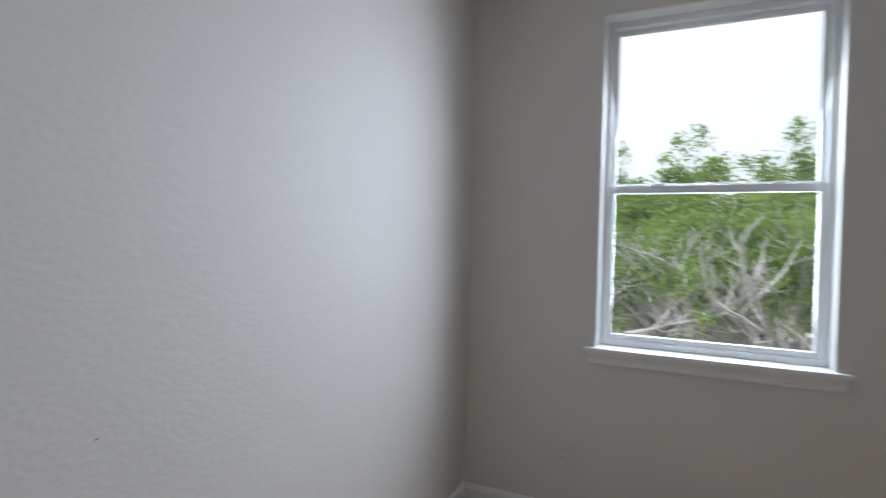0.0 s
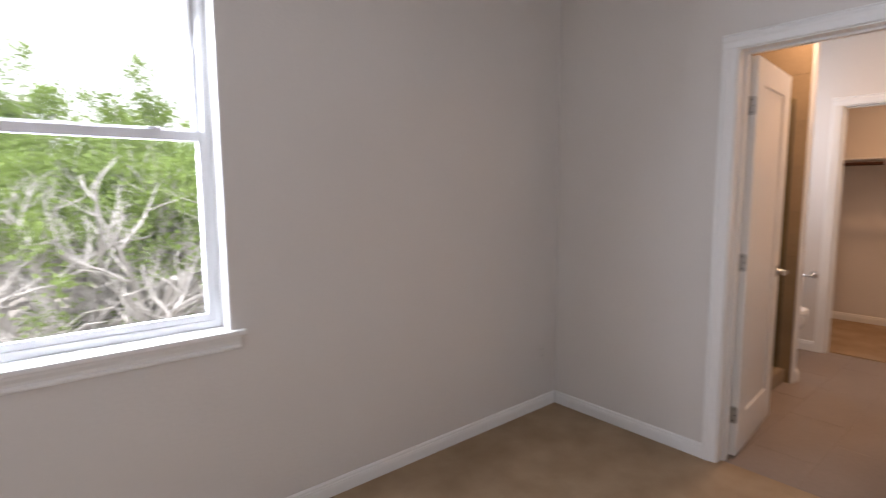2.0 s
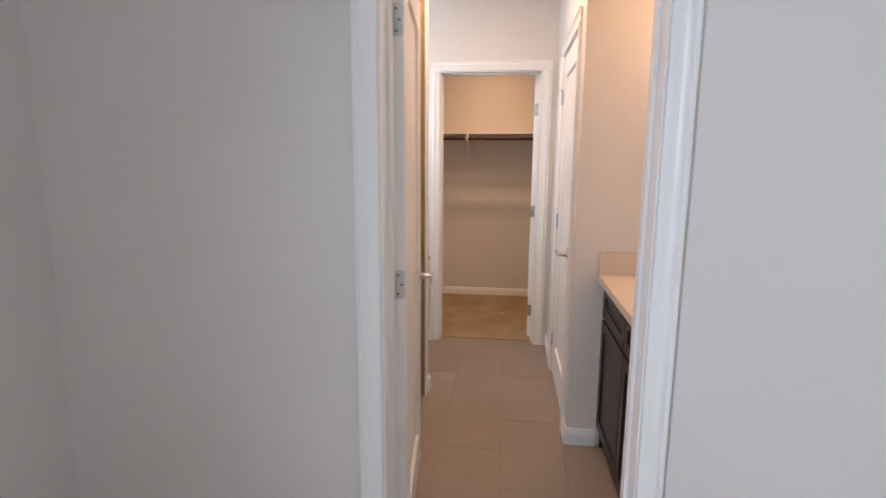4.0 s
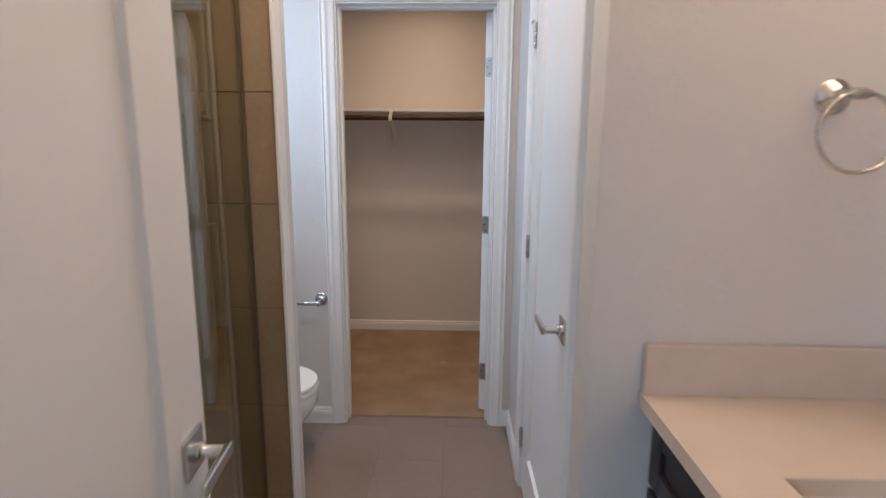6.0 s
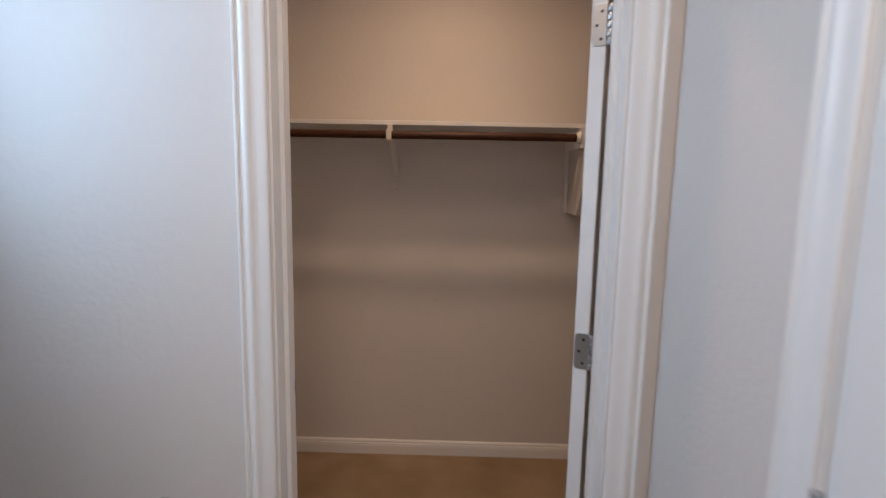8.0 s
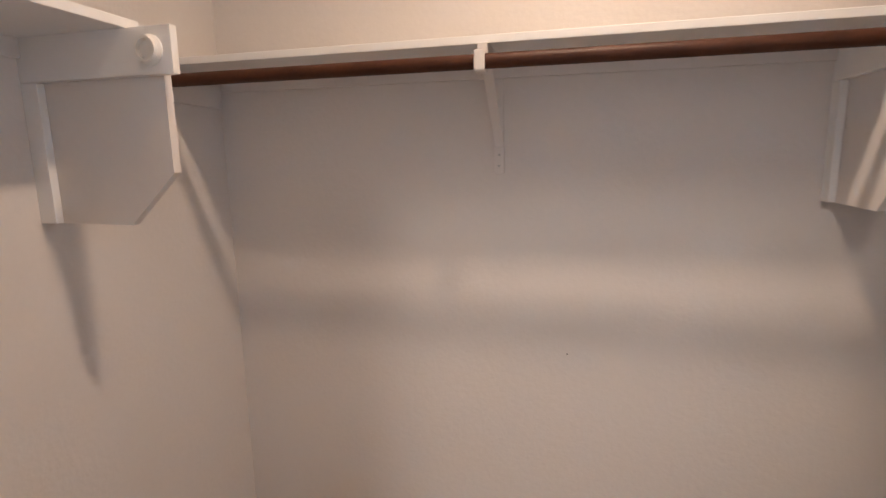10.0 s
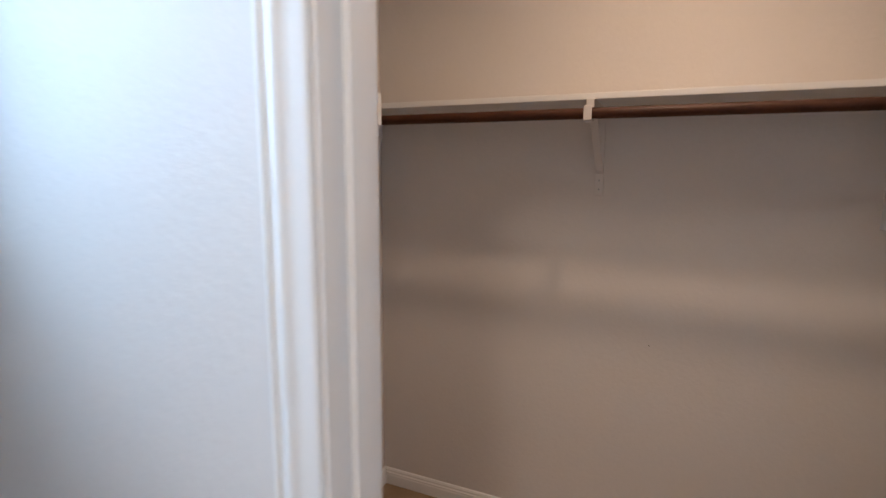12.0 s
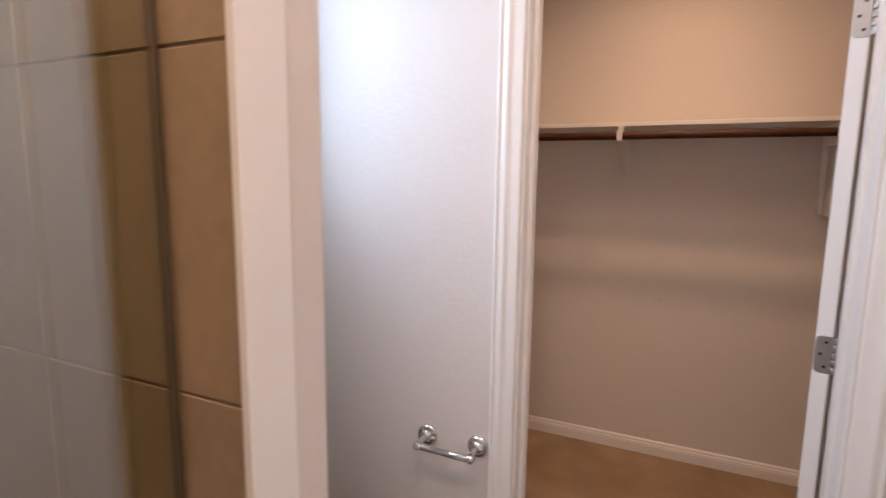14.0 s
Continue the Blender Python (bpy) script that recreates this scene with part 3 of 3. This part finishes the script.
def paper_holder():
    p = thing("toilet_paper_holder", "empty chrome toilet paper holder on the wall", "paper holder")
    z = 0.662
    for x in (-0.474, -0.311):
        bm = bmesh.new()
        lathe(bm, [(0.032, 0), (0.032, 0.005), (0.028, 0.008), (0.027, 0.011), (0.019, 0.014), (0.017, 0.018), (0.010, 0.022), (0.008, 0.032), (0.008, 0.062)], Matrix.Translation((x, YC0, z)) @ pose(0, 0, 0, 90))
        post = part("post", bm, CHROME, p, smooth=True)
        bm = bmesh.new()
        lathe(bm, [(0.0005, -0.0135), (0.008, -0.011), (0.013, -0.004), (0.0135, 0.001), (0.011, 0.008), (0.006, 0.0125), (0.0005, 0.0135)], Matrix.Translation((x, YC0 - 0.068, z - 0.006)), cap=False)
        part("knob", bm, CHROME, post, smooth=True)
    bm = bmesh.new()
    lathe(bm, [(0.007, -0.078), (0.0085, -0.070), (0.0085, 0.0), (0.010, 0.002), (0.010, 0.070), (0.007, 0.078)], Matrix.Translation((-0.3925, YC0 - 0.068, z - 0.006)) @ pose(0, 0, 0, 0, 90), 18)
    part("spindle", bm, CHROME, p, smooth=True)


paper_holder()


def ellipse_loft(bm, sections, steps=36, tall=1.035):
    """Skins egg-shaped sections (cx, cy, z, half length, half width, squareness)."""
    rings = []
    for cx, cy, z, hl, hw, k in sections:
        ring = []
        for i in range(steps):
            a = 2 * math.pi * i / steps
            c, s = math.cos(a), math.sin(a)
            ring.append(bm.verts.new((cx + hl * math.copysign(abs(c) ** (2 / k), c), cy + hw * math.copysign(abs(s) ** (2 / k), s), z * tall)))
        rings.append(ring)
    for a, b in zip(rings, rings[1:]):
        for i in range(steps):
            bm.faces.new((a[i], a[(i + 1) % steps], b[(i + 1) % steps], b[i]))
    bm.faces.new(rings[0][::-1])
    bm.faces.new(rings[-1])
    return bm


def toilet():
    t = thing("toilet", "white porcelain toilet with closed lid beside the window wall", "toilet")
    cy = 2.07
    bx = -0.470
    part("bowl", ellipse_loft(bmesh.new(), [
        (-0.58, cy, 0.0, 0.22, 0.105, 3), (-0.58, cy, 0.03, 0.215, 0.10, 3), (-0.56, cy, 0.12, 0.20, 0.10, 2.6), (-0.54, cy, 0.20, 0.21, 0.12, 2.4),
        (bx - 0.02, cy, 0.28, 0.235, 0.155, 2.2), (bx, cy, 0.335, 0.25, 0.178, 2.1), (bx, cy, 0.38, 0.25, 0.182, 2.1), (bx, cy, 0.388, 0.243, 0.176, 2.1)]), PORCELAIN, t, smooth=True)
    part("seat", ellipse_loft(bmesh.new(), [(bx + 0.002, cy, 0.390, 0.240, 0.176, 2.15), (bx + 0.002, cy, 0.394, 0.250, 0.184, 2.15), (bx + 0.002, cy, 0.404, 0.250, 0.184, 2.15), (bx + 0.002, cy, 0.409, 0.244, 0.178, 2.15)]), PLASTIC, t, smooth=True)
    part("lid", ellipse_loft(bmesh.new(), [(bx, cy, 0.412, 0.240, 0.176, 2.15), (bx, cy, 0.416, 0.250, 0.184, 2.15), (bx, cy, 0.424, 0.248, 0.182, 2.15), (bx, cy, 0.431, 0.225, 0.16, 2.15), (bx, cy, 0.434, 0.14, 0.10, 2.1)]), PLASTIC, t, smooth=True)
    part("tank", ellipse_loft(bmesh.new(), [(-0.882, cy, 0.36, 0.085, 0.19, 5), (-0.882, cy, 0.38, 0.10, 0.205, 5), (-0.885, cy, 0.62, 0.092, 0.21, 5), (-0.885, cy, 0.725, 0.092, 0.213, 5)]), PORCELAIN, t, smooth=True)
    part("tank_lid", ellipse_loft(bmesh.new(), [(-0.885, cy, 0.727, 0.094, 0.217, 4.5), (-0.885, cy, 0.732, 0.100, 0.225, 4.5), (-0.885, cy, 0.752, 0.100, 0.225, 4.5), (-0.885, cy, 0.762, 0.093, 0.218, 4.5), (-0.885, cy, 0.766, 0.07, 0.19, 4)]), PORCELAIN, t, smooth=True)


toilet()


def robe_hook():
    h = thing("robe_hook", "polished nickel robe hook with a ball end", "hook")
    x, z = -0.213, 1.512
    bm = bmesh.new()
    lathe(bm, [(0.024, 0), (0.024, 0.005), (0.018, 0.010), (0.010, 0.012), (0.0075, 0.016), (0.0075, 0.030)], Matrix.Translation((x, PY1, z)) @ pose(0, 0, 0, -90))
    base = part("base", bm, CHROME, h, smooth=True)
    bm = bmesh.new()
    bmesh.ops.create_uvsphere(bm, u_segments=24, v_segments=14, radius=0.0145)
    bmesh.ops.transform(bm, matrix=Matrix.Translation((x, PY1 + 0.036, z)), verts=bm.verts)
    part("ball", bm, CHROME, h, smooth=True)


robe_hook()

# shower: fixed glass screen on a low curb
GX = -0.243
sh = thing("shower_screen", "frameless clear glass shower screen on a tiled curb", "shower screen")
part("glass_panel", boxes((GX - 0.005, GX + 0.005, YD1 + 0.01, PY0 - 0.014, 0.105, 2.0), bevel=0.001), SHOWERGLASS, sh, "clear greenish shower glass").visible_shadow = False
part("channel", boxes((GX - 0.0055, GX + 0.0045, PY0 - 0.015, PY0 - 0.0105, 0.10, 2.0), bevel=0.0015), SEAL, sh, "dark sealant joint along the tile")
structure("shower_curb", boxes((GX - 0.05, GX + 0.05, YD1 + 0.002, PY0 - 0.0105, -0.005, 0.10), bevel=0.004), WALLTILE, "low tan tiled shower curb", "curb")


# ---- closet ----
SZ = 1.662
def closet_shelf(name, length, m, bracket, panel_at_end, panel_paint=True, cleat=0.322, rod_out=0.303):
    """A shelf along x with wall cleats, rod, hook bracket and, at its free end, a notched support panel; back edge at y 0, front towards -y."""
    s = thing(name, "white painted closet shelf with a dark wooden hanging rod", "shelf", "closet shelves", m=m)
    d = 0.271
    part("board", boxes((0, length, -d, 0, SZ, SZ + 0.019), bevel=0.002), TRIM, s)
    part("cleat", boxes((0, length - 0.02, -0.012, 0, SZ - 0.040, SZ), bevel=0.001), WALL, s)
    ends = []
    if panel_at_end:
        bm = bmesh.new()
        out = [(0.0, SZ - 0.375), (-0.218, SZ - 0.378), (-0.008 - rod_out, SZ - 0.272), (-0.008 - rod_out, SZ), (0.0, SZ)]
        extrude_profile(bm, out, Matrix(((0, 0, 1, length - 0.019), (1, 0, 0, 0), (0, 1, 0, 0), (0, 0, 0, 1))), 0.019)
        part("support_panel", bm, SHELFPAINT, s, "notched white support panel")
        part("end_cleat", boxes((length - 0.037, length - 0.0195, -cleat, 0, SZ - 0.088, SZ), bevel=0.002), TRIM, s)
        part("wall_batten", boxes((length - 0.037, length - 0.0195, -0.042, 0, SZ - 0.375, SZ - 0.089), bevel=0.002), TRIM, s)
        ends.append((length - 0.037, -1))
    part("wall_cleat", boxes((0, 0.014, -0.320, -0.0125, SZ - 0.088, SZ), bevel=0.001), WALL if panel_paint else TRIM, s)
    ends.append((0.014, 1))
    ry, rz = -rod_out, SZ - 0.044
    for x, sgn in ends:
        bm = bmesh.new()
        lathe(bm, [(0.028, 0), (0.028, 0.004), (0.023, 0.008), (0.0225, 0.016), (0.018, 0.016), (0.018, 0.006), (0.002, 0.005)], Matrix.Translation((x, ry, rz)) @ pose(0, 0, 0, 0, 90 * sgn), 24)
        part("rod_socket", bm, PLASTIC, s, "white plastic rod socket", smooth=True)
    if bracket is not None:
        bm = bmesh.new()
        lathe(bm, [(0.0165, 0.022), (0.0165, length - 0.041)], Matrix.Translation((0, ry, rz)) @ pose(0, 0, 0, 0, 90), 20)
        part("rod", bm, ROD, s, "dark stained wooden hanging rod", smooth=True)
        x = bracket
        bm = bmesh.new()
        box(bm, x - 0.013, x + 0.013, -0.007, 0.0, SZ - 0.295, SZ, 0.002, 1)
        box(bm, x - 0.013, x + 0.013, -0.285, 0.0, SZ - 0.003, SZ - 0.0002, 0.001, 1)
        strap = [(-0.003, SZ - 0.232), (-0.012, SZ - 0.214), (-0.232, SZ - 0.030), (-0.262, SZ - 0.018), (-0.262, SZ - 0.014), (-0.236, SZ - 0.024), (-0.014, SZ - 0.208), (-0.003, SZ - 0.222)]
        extrude_profile(bm, strap, Matrix(((0, 0, 1, x - 0.012), (1, 0, 0, 0), (0, 1, 0, 0), (0, 0, 0, 1))), 0.024)
        box(bm, x - 0.012, x + 0.012, -0.325, -0.281, rz - 0.024, rz - 0.0185, 0.002, 1)
        box(bm, x - 0.012, x + 0.012, -0.327, -0.321, rz - 0.022, rz + 0.022, 0.002, 1)
        box(bm, x - 0.012, x + 0.012, -0.285, -0.278, rz - 0.022, SZ - 0.001, 0.002, 1)
        bracket_part = part("rod_bracket", bm, SHELFPAINT, s, "white metal shelf and rod bracket", smooth=False)
        part("foot_plate", boxes((x - 0.0145, x + 0.0145, -0.0095, 0.0, SZ - 0.300, SZ - 0.225), bevel=0.002), SHELFPAINT, bracket_part)
        for dz in (0.247, 0.278):
            bm = bmesh.new()
            lathe(bm, [(0.0036, 0.0), (0.0030, 0.0012), (0.0008, 0.0006)], Matrix.Translation((x, -0.0095, SZ - dz)) @ pose(0, 0, 0, 90), 10)
            part("screw", bm, STEEL, bracket_part)
    return s


closet_shelf("closet_shelf", 0.745 - V, pose(V, YB, 0), -0.097 - V, True)
closet_shelf("closet_shelf", 3.385 - YC1, Matrix(((0, -1, 0, V), (1, 0, 0, YC1), (0, 0, 1, 0), (0, 0, 0, 1))), None, True, True, 0.372, 0.325)
closet_shelf("closet_shelf", YB - YC1 - 0.25, pose(E, YB, 0, 0, 0, -90), 0.55, True, False)


# outlets, scrap on the carpet
def outlet(y, z):
    o = thing("wall_outlet", "white duplex wall outlet plate", "outlet", "bedroom outlets")
    part("plate", boxes((W, W + 0.006, y - 0.036, y + 0.036, z - 0.058, z + 0.058), bevel=0.0025), PLATE, o)
    for dz in (-0.020, 0.020):
        r = part("receptacle", boxes((W + 0.006, W + 0.0085, y - 0.017, y + 0.017, z + dz - 0.0145, z + dz + 0.0145), bevel=0.002), PLATE, o)
        for dy in (-0.0065, 0.0065):
            part("slot", boxes((W + 0.008, W + 0.0088, y + dy - 0.001, y + dy + 0.001, z + dz - 0.002, z + dz + 0.008)), DARK, r)


outlet(-3.10, 0.333)
outlet(-0.146, 0.37)
bm = bmesh.new()
tube(bm, [(0.265, 3.30, 0.012), (0.28, 3.304, 0.018), (0.295, 3.298, 0.016), (0.312, 3.303, 0.012)], 0.004, 6, 0.002)
tagged(part("carpet_scrap", bm, STONE), "small pale scrap lying on the closet carpet", "scrap")

for place, turn in (((0.104, YB, 0.835), 90), ((0.848, S_BED, 0.948), -90)):
    bm = bmesh.new()
    lathe(bm, [(0.0022, 0.0), (0.002, 0.0006), (0.001, 0.0009)], Matrix.Translation(place) @ pose(0, 0, 0, turn) @ Matrix.Diagonal((1.4, 0.7, 1, 1)), 10)
    tagged(part("wall_mark", bm, DARK), "tiny dark nail mark on the painted wall", "mark")

# ---- outdoors ----
structure("ground", boxes((-400, 400, -400, 400, -1.6, -1.4)), EARTH, "dry brown earth under the trees", "ground")


def tree(name, seed, height, label, leafy=1.0):
    """A scrubby evergreen: crooked tapered trunks, many bare grey limbs and twigs, uneven leaf clumps in the upper part."""
    rng = random.Random(seed)
    t = thing(name, label, "tree", "trees outside the window")
    wood, tips = bmesh.new(), []

    def limb(p, d, length, r, level):
        pts, q = [p], d.normalized()
        for i in range(5):
            q = (q + Vector((rng.uniform(-1, 1), rng.uniform(-1, 1), rng.uniform(-0.5, 0.8))) * 0.28).normalized()
            pts.append(pts[-1] + q * length / 5)
        tube(wood, pts, r, 6 if level < 2 else 4, r * 0.45)
        if level < 3:
            for k in range(7 if level == 0 else 5):
                i = rng.randint(1, 5)
                out = Vector((rng.uniform(-1, 1), rng.uniform(-1, 1), rng.uniform(-0.15, 0.8)))
                limb(pts[i], q * 0.5 + out, length * rng.uniform(0.42, 0.68), r * rng.uniform(0.38, 0.55), level + 1)
        else:
            tips.append(pts[-1])
        if level >= 2:
            tips.append(pts[3])

    for k in range(3):
        a = rng.uniform(0, 6.28)
        limb(Vector((0.15 * math.cos(a), 0.15 * math.sin(a), 0)), Vector((0.4 * math.cos(a), 0.4 * math.sin(a), 1)), height * rng.uniform(0.5, 0.66), 0.085, 0)
    part("trunk", wood, BARK, t, "bare grey trunks and twigs")
    verts, faces = [], []
    for p in tips:
        keep = (p.z - 0.44 * height) / (0.30 * height)
        if rng.random() > max(0.10, keep) * leafy:
            continue
        size = rng.uniform(0.12, 0.24)
        for k in range(70):
            v = Vector((rng.gauss(0, 1), rng.gauss(0, 1), rng.gauss(0.15, 0.75))) * size * 0.62
            n = Vector((rng.uniform(-1, 1), rng.uniform(-1, 1), rng.uniform(-0.2, 1))).normalized()
            a = n.orthogonal().normalized() * rng.uniform(0.014, 0.030)
            b = n * rng.uniform(0.035, 0.07)
            c = p + v
            i = len(verts)
            verts += [c - a, c + a * 0.3 - b * 0.2, c + a, c + b]
            faces.append((i, i + 1, i + 2, i + 3))
    me = bpy.data.meshes.new("crown")
    me.from_pydata([tuple(v) for v in verts], [], faces)
    me.materials.append(LEAF)
    crown = tagged(new("crown", me), "sparse bright green foliage clumps")
    crown.parent = t
    return t


first = tree("tree", 4, 4.15, "scrubby evergreen tree with bright green crown")
second = tree("tree", 9, 3.95, "scrubby evergreen tree with bright green crown")
bare = tree("tree", 21, 3.7, "half-dead tree with tangled bare grey branches", 0.18)
first.matrix_world = pose(-9.4, -6.4, -1.4)
second.matrix_world = pose(-8.8, -3.4, -1.4, 0, 0, 40)
bare.matrix_world = pose(-7.6, -5.0, -1.4, 0, 0, 10)
spots = random.Random(3)
for i in range(14):
    copy_thing((first, second)[i % 2], pose(spots.uniform(-12.5, -9.0), -18 + 1.5 * i + spots.uniform(-0.5, 0.5), -1.4, 0, 0, spots.uniform(0, 360)))
for i in range(22):
    copy_thing(bare, pose(spots.uniform(-8.6, -6.6), -14 + 0.72 * i + spots.uniform(-0.3, 0.3), -1.45, 0, 0, spots.uniform(0, 360)))


# ---- tiles ----
def piece(name, sx, sy, sz, mat, bevel=0.0009):
    """The shared mesh of a flat tile, centred, its top edges eased."""
    bm = bmesh.new()
    b = bevel
    low = [bm.verts.new((x * sx / 2, y * sy / 2, -sz / 2)) for x, y in ((-1, -1), (1, -1), (1, 1), (-1, 1))]
    mid = [bm.verts.new((x * sx / 2, y * sy / 2, sz / 2 - b)) for x, y in ((-1, -1), (1, -1), (1, 1), (-1, 1))]
    top = [bm.verts.new((x * (sx / 2 - b), y * (sy / 2 - b), sz / 2)) for x, y in ((-1, -1), (1, -1), (1, 1), (-1, 1))]
    for lo, hi in ((low, mid), (mid, top)):
        for i in range(4):
            bm.faces.new((lo[i], lo[(i + 1) % 4], hi[(i + 1) % 4], hi[i]))
    bm.faces.new(top)
    me = bpy.data.meshes.new(name)
    bm.to_mesh(me)
    bm.free()
    me.materials.append(mat)
    return me


def lay(parent, u0, u1, v0, v1, us, vs, mat, place, gap=0.003, thick=0.010):
    """Lays tiles over a rectangle, cut at its edges; us and vs are the joint lines; place(u, v) gives the pose."""
    made = {}
    for a, b in zip(us, us[1:]):
        for c, d in zip(vs(a), vs(a)[1:]):
            p, q, r, t = max(a, u0), min(b, u1), max(c, v0), min(d, v1)
            if q - p < 0.02 or t - r < 0.02:
                continue
            key = (round(q - p - gap, 4), round(t - r - gap, 4))
            if key not in made:
                made[key] = piece("tile", key[0], key[1], thick, mat)
            ob = new("tile", made[key])
            ob.matrix_world = place((p + q) / 2, (r + t) / 2)
            ob.parent = parent


def steps(first, size, count):
    return [first + size * i for i in range(count)]


lay(floor_bath, V, E, YD0 + 0.05, YC0 + 0.065, steps(0.307 - 0.305 * 5, 0.305, 10),
    lambda a: steps(0.685 - 0.61 * 2 + (0.305 if round((a - 0.307) / 0.305) % 2 else 0), 0.61, 7), FLOORTILE, lambda u, v: pose(u, v, -0.005), 0.002)
rows = steps(1.54 - 0.312 * 5, 0.312, 10)
shower_walls = structure("wall_shower", boxes((V, GX + 0.085, PY0 - 0.003, PY0 - 0.0005, 0, 2.47), (V + 0.0005, V + 0.003, YD1, PY0 - 0.003, 0, 2.47), (V, GX + 0.02, YD1 + 0.0005, YD1 + 0.003, 0, 2.47)), WALLGROUT, "tan stone tiled shower walls with brown grout", "wall")
lay(shower_walls, V, GX + 0.088, 0, 2.47, steps(GX + 0.088 - 0.305 * 3, 0.305, 4), lambda a: rows, WALLTILE, lambda u, v: pose(u, PY0, v, 90))
lay(shower_walls, YD1, PY0, 0, 2.47, steps(YD1 - 0.1, 0.305, 7), lambda a: rows, WALLTILE, lambda u, v: pose(V, u, v, 90, 0, 90))
lay(shower_walls, V, GX + 0.02, 0, 2.47, steps(V, 0.305, 4), lambda a: rows, WALLTILE, lambda u, v: pose(u, YD1, v, 90, 0, 180))
structure("trim_shower_corner", boxes((PX - 0.006, PX + 0.004, PY0 - 0.013, PY0 + 0.046, 0.0, 2.47), bevel=0.002), TRIM, "smooth white corner trim at the end of the shower tile", "trim")
